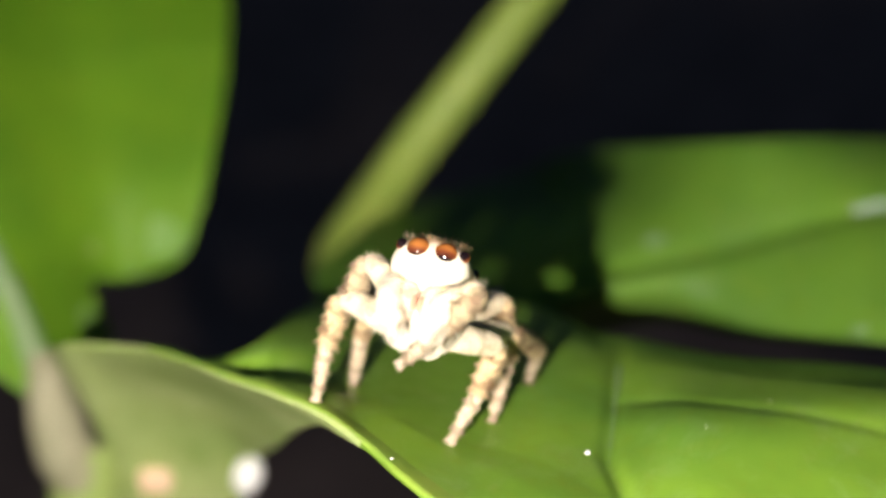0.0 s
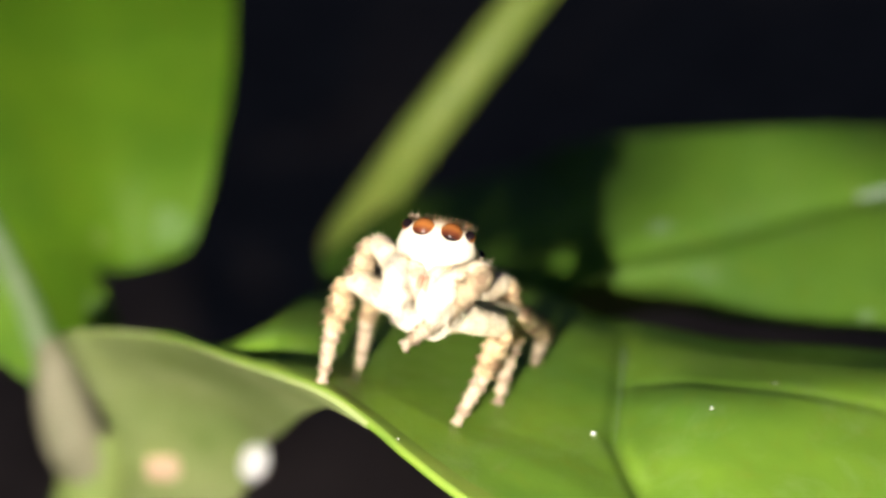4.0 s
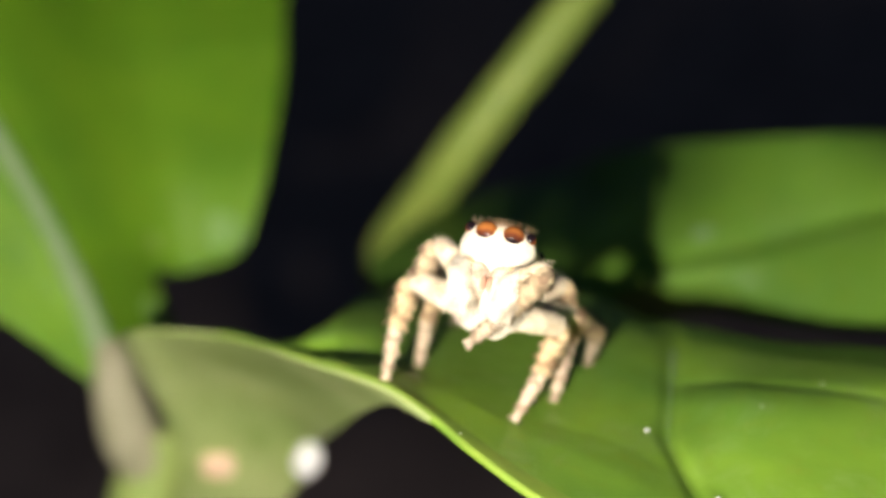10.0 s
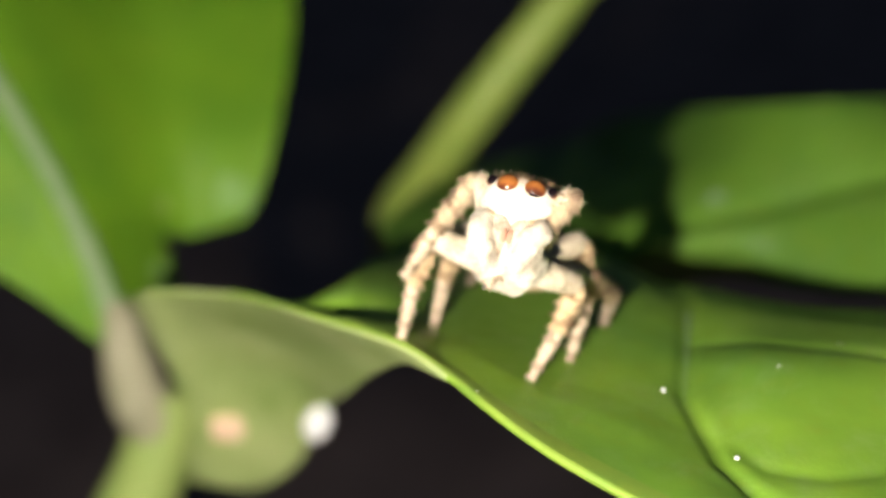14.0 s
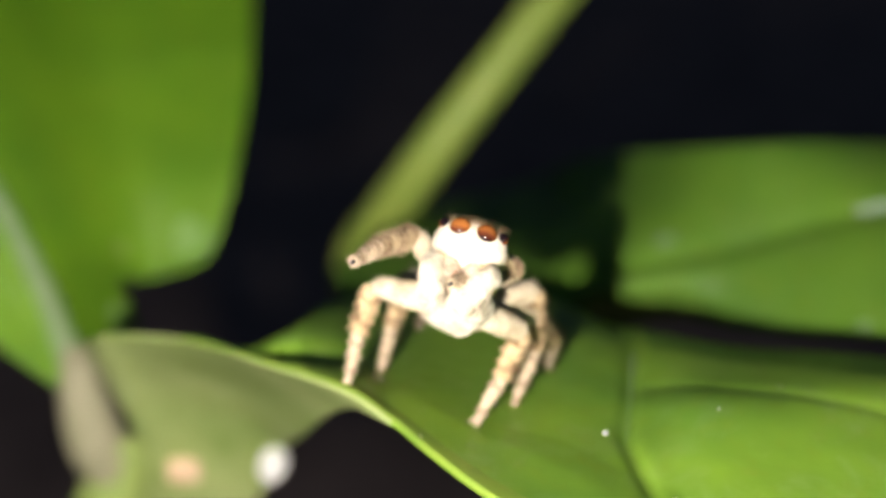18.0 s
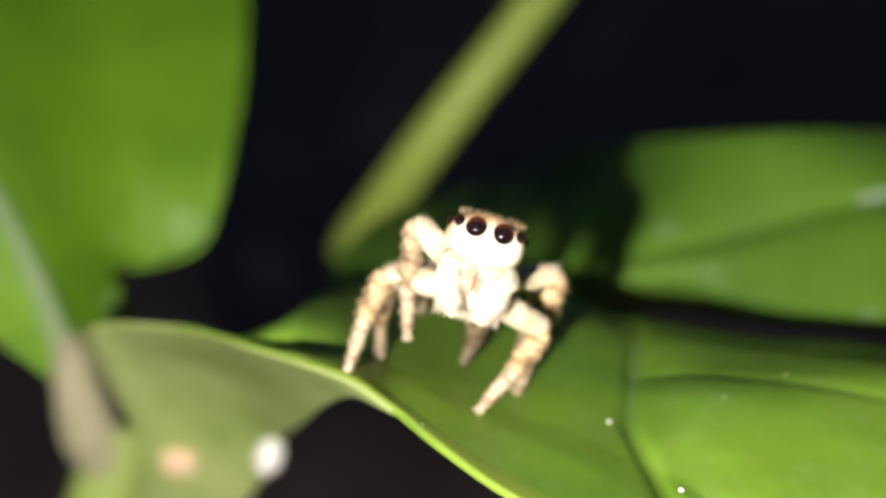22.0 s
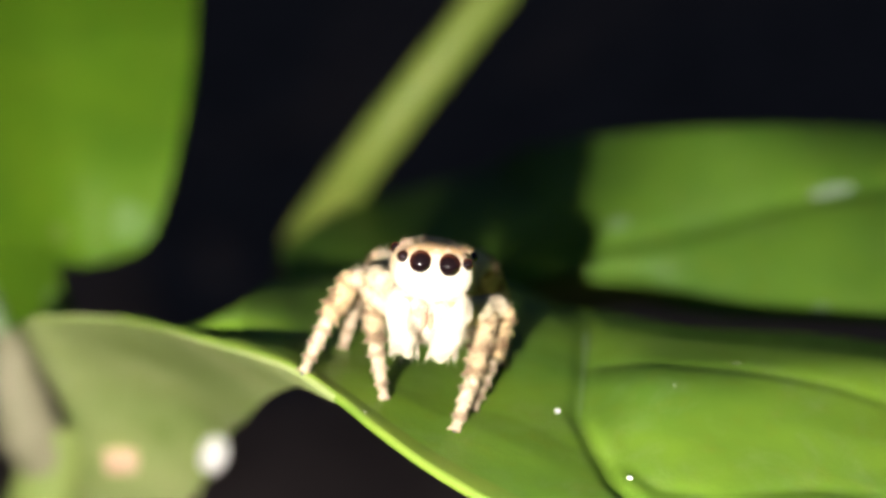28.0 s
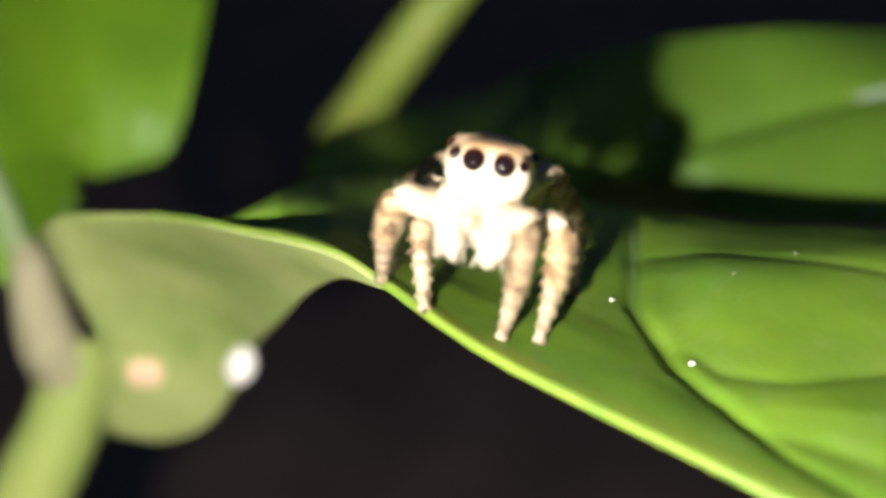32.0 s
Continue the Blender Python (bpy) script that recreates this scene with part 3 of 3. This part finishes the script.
def build_spider():
    rng = random.Random(4)
    spider = new("jumping_spider")
    tagged(spider, "furry white and tan jumping spider with big dark eyes", "spider")
    legs, eyes = {}, []

    def head(x, y, z):
        w = 1.0 - 0.1 * max(0, y) - 0.2 * max(0, -z)
        top = 0.82 + 0.15 * min(1, max(0, (y + 0.85) / 0.9)) if z > 0 else 1.0
        return x * w, y, z * top * (1.0 - 0.25 * max(0, y) ** 2) + 0.04 * (1 - x * x)
    bm = blob(bmesh.new(), (0, 0.02, 0.08), (1.56, 2.12, 1.18), 2.5, 36, 44, head)

    def crown(g, low=0.15):
        a, b = g.uniform(low, 1.45), g.uniform(0, 2 * math.pi)
        u = [math.copysign(abs(v) ** 0.8, v) for v in (math.cos(a) * math.cos(b), math.cos(a) * math.sin(b), math.sin(a))]
        x, y, z = head(*u)
        return (1.55 * x, 0.02 + 2.1 * y, 0.08 + 1.17 * z), (u[0] * 0.5 + g.uniform(-0.3, 0.3), u[1] * 0.4 - 0.9, u[2] * 0.4 + g.uniform(0.0, 0.3))
    hairs(bm, 600, crown, 0.2, 0.01, rng)
    body = part("cephalothorax", bm, FUR_TOP, spider, "orange-tan furred carapace")
    bm = bmesh.new()
    hairs(bm, 40, lambda g: crown(g, 0.7), 0.42, 0.009, rng)
    part("bristles", bm, BRISTLE, body, "sparse dark bristles on the crown")

    def face_shape(x, y, z):
        return x * (1 - 0.22 * max(0, -z)), y + 0.12 * max(0, -z) ** 2, z
    bm = blob(bmesh.new(), (0, -1.26, 0.04), (1.44, 0.97, 1.16), 2.4, 24, 36, face_shape)

    def face_root(g):
        a, c = g.uniform(-1.2, 1.2), g.uniform(-1.0, 0.05)
        return (a * 1.05, -2.15 + 0.22 * a * a, c), (a * 0.5, -0.8, -0.6)
    hairs(bm, 500, face_root, 0.22, 0.012, rng)

    def brow_root(g):
        a = g.uniform(-1.25, 1.25)
        return (a, -1.95 + 0.2 * a * a + g.uniform(0, 0.4), g.uniform(0.95, 1.12)), (a * 0.3, g.uniform(-0.5, 0.4), 1)
    hairs(bm, 260, brow_root, 0.3, 0.012, rng)
    part("face", bm, FUR_FACE, body, "white furred face")
    for s in (-1, 1):
        for name, place, r in (("front_eye", (s * 0.485, -1.9, 0.5), 0.45), ("side_eye", (s * 1.13, -1.8, 0.62), 0.22), ("rear_eye", (s * 1.4, -0.1, 0.74), 0.2)):
            e = part(name, blob(bmesh.new(), (0, 0, 0), (r, r, r), 2.0, 16, 24), EYE, body, "glossy dark round eye")
            e.location = Vector(place) * MM
            if name == "front_eye":
                eyes.append((e, place))
        # dark tuft under the cheek, jaw and feeler
        bm = blob(bmesh.new(), (s * 0.8, -2.08, -0.8), (0.2, 0.07, 0.08), 2.0, 8, 12)
        hairs(bm, 60, lambda g, s=s: ((s * g.uniform(0.62, 1.0), -2.1, -0.8), (s * 0.3, -0.5, -1)), 0.2, 0.012, rng)
        part("cheek_tuft", bm, FUR_BODY, body, "small brown tuft below the cheek")
        part("chelicera", blob(bmesh.new(), (s * 0.42, -1.6, -1.3), (0.46, 0.5, 0.85), 2.3, 14, 18), FUR_JAW, body, "tan and white furred jaw")
        part("fang", blob(bmesh.new(), (s * 0.12, -1.98, -1.5), (0.13, 0.12, 0.3), 2.0, 8, 10), FANG, body, "red-brown fang")
        bm = tube(bmesh.new(), spline([(s * 0.75, -1.0, -1.1), (s * 1.1, -1.5, -0.8), (s * 1.0, -1.9, -1.3), (s * 0.75, -2.03, -2.1), (s * 0.6, -1.98, -2.85)], 18),
                  [0.34, 0.36, 0.38, 0.4, 0.42, 0.44, 0.45, 0.46, 0.47, 0.48, 0.48, 0.48, 0.47, 0.45, 0.42, 0.37, 0.29, 0.14], 20)
        lumpy(bm, 0.22, 2.1)

        def palp_root(g, s=s):
            f, a = g.uniform(0.0, 1.0), g.uniform(0, 2 * math.pi)
            return (s * (0.88 - 0.25 * f) + 0.45 * math.cos(a), -1.95 + 0.45 * math.sin(a), -1.4 - 1.3 * f), (math.cos(a) * 0.5, math.sin(a) * 0.5, -1)
        hairs(bm, 650, palp_root, 0.42, 0.012, rng)
        part("pedipalp", bm, FUR_WHITE, spider, "white bushy feeler")
    bm = lumpy(blob(bmesh.new(), (0, -0.1, -1.5), (1.4, 1.6, 1.05), 2.3, 30, 44), 0.3, 1.5)

    def belly_root(g):
        a, b = g.uniform(-1.4, 0.0), g.uniform(0, 2 * math.pi)
        n = Vector((math.cos(a) * math.cos(b), math.cos(a) * math.sin(b), math.sin(a)))
        return (1.35 * n.x, -0.1 + 1.55 * n.y, -1.5 + 1.02 * n.z), (n.x, n.y - 0.5, n.z - 0.4)
    hairs(bm, 1100, belly_root, 0.3, 0.012, rng)
    part("sternum", bm, FUR_WHITE, body, "white underside")
    abdomen = bmesh.new()
    blob(abdomen, (0, 2.6, -0.1), (1.75, 2.7, 1.5), 2.1, 24, 32, lambda x, y, z: (x * (1 - 0.22 * max(0, y)), y, z))

    def back_root(g):
        a, b = g.uniform(-1.2, 1.2), g.uniform(0, 2 * math.pi)
        n = Vector((math.cos(a) * math.cos(b), math.sin(a), math.cos(a) * math.sin(b)))
        return (1.6 * n.x, 2.6 + 2.5 * n.y, -0.1 + 1.4 * n.z), (n.x, n.y + 0.8, n.z)
    hairs(abdomen, 500, back_root, 0.3, 0.014, rng)
    abdomen = part("abdomen", abdomen, FUR_BODY, spider, "tan furred abdomen with dark marks")
    for key, (hip, l1, l2, l3, k) in LEGS.items():
        coxa = part("leg", blob(bmesh.new(), hip, (0.62 * k, 0.62 * k, 0.6 * k), 2.0, 10, 14), FUR_WHITE, spider)
        segs = []
        for name, length, r0, r1, mat, hair, rings in (("femur", l1, 0.56, 0.41, FUR_CREAM, 160, 0.0), ("tibia", l2, 0.41, 0.31, FUR_TAN, 340, 0.05),
                                                       ("tarsus", l3, 0.29, 0.1, FUR_FOOT, 280, 0.06)):
            ob = part(name, segment(length, r0 * k, r1 * k, hair, rng, 0.12, rings, name == "tarsus"), FUR_FRONT if name == "tibia" and key in ("a1", "b1") else mat, coxa)
            if name == "tarsus":
                ob.data.materials.append(CLAW)
            segs.append(ob)
        legs[key] = segs
    return spider, abdomen, legs, eyes


SPIDER, ABDOMEN, LEG_PARTS, FRONT_EYES = build_spider()

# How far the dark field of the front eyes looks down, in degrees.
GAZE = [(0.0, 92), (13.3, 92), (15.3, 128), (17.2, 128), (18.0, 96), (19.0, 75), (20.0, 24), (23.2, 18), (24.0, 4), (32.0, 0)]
# Where the eyes are (mm), and how far the face is tipped up, turned and leant against the line of sight (degrees).
BODY = [
    (0, -0.4, -7.5, 215.8, 23, -9, 12), (13.3, -0.4, -7.5, 215.8, 23, -9, 12), (15.3, -0.1, -7.5, 216.2, 30, -12, 14), (17.2, -0.1, -7.5, 216.2, 30, -12, 14),
    (18, 0.1, -7.5, 216.1, 25, -7, 16), (19, 0.2, -7.5, 215.8, 19, -5, 15), (20, 0.6, -7.7, 215.5, 7, -2, 17), (22, 0.6, -7.7, 215.5, 6, 0, 16),
    (23.2, 0.6, -7.7, 215.5, 6, 0, 16), (24, 0.8, -8.4, 215.1, 2, 1, 13), (25, 0.9, -9.2, 214.8, -4, 1, 9), (28, 0.6, -9.3, 214.2, -7, 1, 7),
    (29, 0.5, -9.8, 213.4, -16, -2, 8), (30, 0.6, -9.8, 213.3, -17, -3, 9), (31, 0.5, -10.3, 213.5, -12, -2, 12), (32, 0.5, -10.5, 213.8, -11, -5, 12)]
# Feet on the leaf (x, y) or in the air (x, y, z), by time.
FEET = {
    "a1": [(0, -4.65, -5.8, 210.07), (13.4, -4.65, -5.8, 210.07), (15.3, -4.6, -9.5, 217.07), (17.2, -4.6, -9.5, 217.07), (18, -4.23, -9.5, 215.71), (19, -3.97, -9.6, 214.4), (20, -2.37, -6.4, 210.32), (22, -2.45, -6.4, 210.33), (23.2, -2.45, -6.4, 210.33), (24, -1.72, -4.26), (25, -1.23, -7.7), (25.6, -1.23, -7.7), (28, -1.19, -8.04), (29, -1.26, -8.35), (30, -1.26, -9.1), (30.4, -1.26, -9.1), (31, -1.66, -10.96), (32, -1.52, -10.46)],
    "a2": [(0, -4.8, -6.51), (25.4, -4.8, -6.51), (28, -4.2, -7.58), (29, -2.94, -8.71), (30.4, -2.94, -8.71), (31, -2.96, -8.57), (32, -2.96, -8.57)],
    "a3": [(0, -3.62, -2.94), (25.4, -3.62, -2.94), (28, -2.9, -2.9), (29, -2.5, -2.7), (30.4, -2.5, -2.7), (31, -2.6, -3.16), (32, -2.6, -3.16)],
    "a4": [(0, -2.33, 2.4), (23.2, -2.33, 2.4), (24, -2.23, 2.04), (25, -2.34, 0.74), (30.4, -2.34, 0.74), (31, -2.04, 0.73), (32, -2.04, 0.73)],
    "b1": [(0, -1.59, -8.4, 211.61), (13.4, -1.59, -8.4, 211.61), (15.3, -0.68, -9.6, 216.21), (17.2, -0.68, -9.6, 216.21), (18, -0.75, -9.6, 214.89), (19, -0.96, -9.4, 213.32), (20, -0.4, -2.45), (22, -0.18, -2.4), (23.2, -0.18, -2.4), (24, 0.59, -5.81), (25, 1.15, -7.68), (25.6, 1.15, -7.68), (28, 1.39, -9.62), (29, 1.7, -11.13), (30, 1.74, -11.12), (30.4, 1.74, -11.12), (31, 1.71, -11.12), (32, 1.06, -11.34)],
    "b2": [(0, 0.24, -7.35), (23.2, 0.24, -7.35), (24, 2.17, -7.54), (28, 2.17, -7.54), (29, 2.83, -9.66), (30.4, 2.83, -9.66), (31, 2.36, -11.24), (32, 2.36, -11.24)],
    "b3": [(0, 1.92, -4.97), (24.2, 1.92, -4.97), (25.2, 3.29, -5.35), (28, 3.6, -3.2), (29, 4.2, -5.0), (30.4, 4.2, -5.0), (31, 4.0, -6.9), (32, 4.0, -6.9)],
    "b4": [(0, 3.57, -1.3), (19, 3.57, -1.3), (20, 2.28, -0.45), (22, 2.28, -0.45), (24, 2.28, -0.45), (25, 2.28, -0.45), (28, 2.28, -0.45), (29, 2.28, -0.45), (30, 2.28, -0.45), (31, 2.71, -1.07), (32, 2.71, -1.07)],
}
# How far the ankles of the hind legs are bent, in degrees.
ANKLES = {"a3": [(0, 8), (25.5, 8), (28, 30), (29, 35), (30.4, 35), (31, 50), (32, 50)], "b3": [(0, 30), (19, 30), (20, 8), (25.5, 8), (28, 30), (29, 58), (30.4, 58), (31, 55), (32, 55)], "b4": [(0, 35), (17.2, 35), (19, 10), (32, 8)]}
# Which way each knee points, in the spider's own space.
KNEES = {
    "a1": [(0, -0.51, -0.09, 0.85), (13.4, -0.51, -0.09, 0.85), (15.3, -0.51, 0.32, 0.8), (17.2, -0.51, 0.32, 0.8), (18, -0.57, 0.38, 0.73), (19, -0.64, 0.38, 0.66), (20, -0.8, 0.14, 0.58), (23.2, -0.8, 0.14, 0.58), (24, -0.64, 0.4, 0.66), (25, -0.66, 0.64, 0.39), (25.6, -0.66, 0.64, 0.39), (28, -0.63, 0.71, 0.32), (29, -0.67, 0.74, 0.07), (30.4, -0.67, 0.74, 0.07), (31, -0.57, 0.82, -0.09), (32, -0.64, 0.76, 0.1)],
    "a2": [(0, -0.69, -0, 0.73), (13.4, -0.69, -0, 0.73), (15.3, -0.7, -0.11, 0.7), (17.2, -0.7, -0.11, 0.7), (18, -0.76, -0.05, 0.64), (19, -0.67, 0.15, 0.73), (20, -0.69, 0.33, 0.64), (23.2, -0.69, 0.33, 0.64), (24, -0.58, 0.33, 0.75), (25, -0.37, 0.49, 0.79), (25.6, -0.37, 0.49, 0.79), (28, -0.38, 0.64, 0.66), (29, -0.55, -0.53, 0.64), (30.4, -0.55, -0.53, 0.64), (31, -0.46, 0.81, 0.37), (32, -0.6, -0.73, 0.33)],
    "a3": [(0, -0.6, 0.1, 0.75), (13.4, -0.6, 0.1, 0.75), (15.3, -0.6, 0.1, 0.75), (17.2, -0.6, 0.1, 0.75), (18, -0.6, 0.1, 0.75), (19, -0.6, 0.1, 0.75), (20, -0.93, -0.37, 0.06), (23.2, -0.93, -0.37, 0.06), (24, -0.9, -0.44, 0.03), (25, -0.88, -0.22, 0.42), (25.6, -0.88, -0.22, 0.42), (28, -0.24, 0.55, 0.8), (29, 0.0, 0.71, 0.7), (30.4, 0.0, 0.71, 0.7), (31, -0.1, 0.55, 0.83), (32, -0.1, 0.55, 0.83)],
    "a4": [(0, -0.1, 0.75, 0.65), (32, -0.2, 0.75, 0.6)],
    "b1": [(0, 0.57, -0.59, -0.57), (13.4, 0.57, -0.59, -0.57), (15.3, 0.37, -0.09, 0.93), (17.2, 0.37, -0.09, 0.93), (18, 0.59, -0.44, 0.68), (19, 0.95, -0.07, -0.3), (20, 0.77, 0.23, 0.6), (23.2, 0.77, 0.23, 0.6), (24, 0.73, 0.45, 0.52), (25, 0.65, 0.65, 0.4), (25.6, 0.65, 0.65, 0.4), (28, 0.69, 0.71, 0.16), (29, 0.55, -0.6, 0.58), (30.4, 0.55, -0.6, 0.58), (31, 0.4, -0.81, 0.44), (32, 0.41, -0.86, 0.32)],
    "b2": [(0, 0.67, 0.42, 0.61), (13.4, 0.67, 0.42, 0.61), (15.3, 0.48, 0.4, 0.78), (17.2, 0.48, 0.4, 0.78), (18, 0.66, 0.38, 0.65), (19, 0.71, 0.47, 0.52), (20, 0.87, 0.4, 0.27), (23.2, 0.87, 0.4, 0.27), (24, 0.65, 0.57, 0.51), (25, 0.68, 0.6, 0.42), (25.6, 0.68, 0.6, 0.42), (28, 0.72, 0.55, 0.41), (29, 0.61, -0.48, 0.63), (30.4, 0.61, -0.48, 0.63), (31, 0.59, -0.46, 0.66), (32, 0.55, -0.61, 0.57)],
    "b3": [(0, 0.36, 0.16, 0.92), (13.4, 0.36, 0.16, 0.92), (15.3, 0.26, 0.05, 0.96), (17.2, 0.26, 0.05, 0.96), (18, 0.46, 0.05, 0.89), (19, 0.53, 0.16, 0.83), (20, 0.71, 0.23, 0.66), (23.2, 0.71, 0.23, 0.66), (24, 0.63, 0.42, 0.66), (25, 0.43, 0.58, 0.7), (25.6, 0.43, 0.58, 0.7), (28, 0.2, 0.47, 0.86), (29, 0.32, 0.66, 0.68), (30.4, 0.32, 0.66, 0.68), (31, 0.2, 0.75, 0.63), (32, 0.2, 0.75, 0.63)],
    "b4": [(0, 0.7, -0.3, 0.64), (19, 0.7, -0.3, 0.64), (20, 0.6, 0.4, 0.5), (25, 0.3, 0.7, 0.6), (32, 0.2, 0.75, 0.6)],
}


def between(rows, t):
    """Values at a time, easing from row to row, and how far along a change it is."""
    if t <= rows[0][0]:
        return rows[0][1:], 0.0
    for r0, r1 in zip(rows, rows[1:]):
        if t <= r1[0]:
            f = (t - r0[0]) / (r1[0] - r0[0])
            f = f * f * (3 - 2 * f)
            a, b = r0[1:], r1[1:]
            if len(a) != len(b):
                a = a if len(a) == 3 else (*a, leaf_height(*a))
                b = b if len(b) == 3 else (*b, leaf_height(*b))
            return tuple(p + (q - p) * f for p, q in zip(a, b)), math.sin(math.pi * f) * math.dist(a, b)
    return rows[-1][1:], 0.0


def aim(p, q, side):
    """A pose at p whose +Z points to q."""
    z = (q - p).normalized()
    y = z.cross(side).normalized()
    x = y.cross(z)
    return Matrix.Translation(p * MM) @ Matrix((x, y, z)).transposed().to_4x4()


def leg_poses(pole, hip, foot, lengths, bent):
    """Three segments from hip to foot, bent at the knee and a little at the ankle."""
    l1, l2, l3 = lengths
    bend = radians(bent)
    l23 = math.sqrt(l2 * l2 + l3 * l3 + 2 * l2 * l3 * math.cos(bend))
    to = foot - hip
    d = min(max(to.length, abs(l23 - l1) + 0.05), l1 + l23 - 0.02)
    way = to.normalized()
    pole = (pole - way * pole.dot(way)).normalized()
    c = (l1 * l1 + d * d - l23 * l23) / (2 * l1 * d)
    knee = hip + way * (l1 * c) + pole * (l1 * math.sqrt(max(0, 1 - c * c)))
    foot = hip + way * d
    low = (foot - knee).normalized()
    out = (pole - low * pole.dot(low)).normalized()
    c2 = (l2 * l2 + l23 * l23 - l3 * l3) / (2 * l2 * l23)
    ankle = knee + low * (l2 * c2) + out * (l2 * math.sqrt(max(0, 1 - c2 * c2)))
    side = way.cross(pole)
    return aim(hip, knee, side), aim(knee, ankle, side), aim(ankle, foot, side)


def body_pose(t):
    (x, y, z, up, turn, lean), _ = between(BODY, t)
    r = (pose(0, 0, 0, -26) @ pose(0, 0, 0, 0, lean) @ pose(0, 0, 0, 0, 0, turn) @ pose(0, 0, 0, -up)).to_3x3()
    return Matrix.Translation((Vector((x, y, z)) - r @ EYES_MID) * MM) @ r.to_4x4()


def motions():
    times = sorted({k * 0.5 for k in range(65)} | {t for t, *_ in BODY} | {15.4, 17.25, 18.25, 18.75, 19.25, 19.75, 23.75, 24.25, 24.75, 30.7})
    rows = {o: [] for o in (SPIDER, ABDOMEN, *(s for segs in LEG_PARTS.values() for s in segs))}
    for t in times:
        m = body_pose(t)
        inv = m.inverted()
        rows[SPIDER].append((t, m))
        waist = m @ (Vector((0, 1.7, -0.35)) * MM)
        heading = math.degrees(math.atan2(m[1][1], m[0][1])) - 90
        tail = Matrix.Translation(waist) @ pose(0, 0, 0, -25, 0, heading - 8)
        rows[ABDOMEN].append((t, inv @ tail))
        for key, (hip, l1, l2, l3, k) in LEGS.items():
            spot, step = between(FEET[key], t)
            if len(spot) == 2:
                spot = (*spot, leaf_height(*spot) + min(1.0, 0.35 * step))
            foot = (inv @ (Vector(spot) * MM)) / MM
            for ob, p in zip(LEG_PARTS[key], leg_poses(Vector(between(KNEES[key], t)[0]), Vector(hip), foot, (l1, l2, l3), between(ANKLES[key], t)[0][0] if key in ANKLES else 8)):
                rows[ob].append((t, p))
    for ob, keyed in rows.items():
        walk(ob, keyed)
    walk(TORCH, [(t, m @ pose(-0.0102, -0.0092, 0)) for t, m in PATH])
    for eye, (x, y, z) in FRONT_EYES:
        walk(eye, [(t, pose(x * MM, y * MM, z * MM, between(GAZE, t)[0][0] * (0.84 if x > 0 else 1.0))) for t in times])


motions()
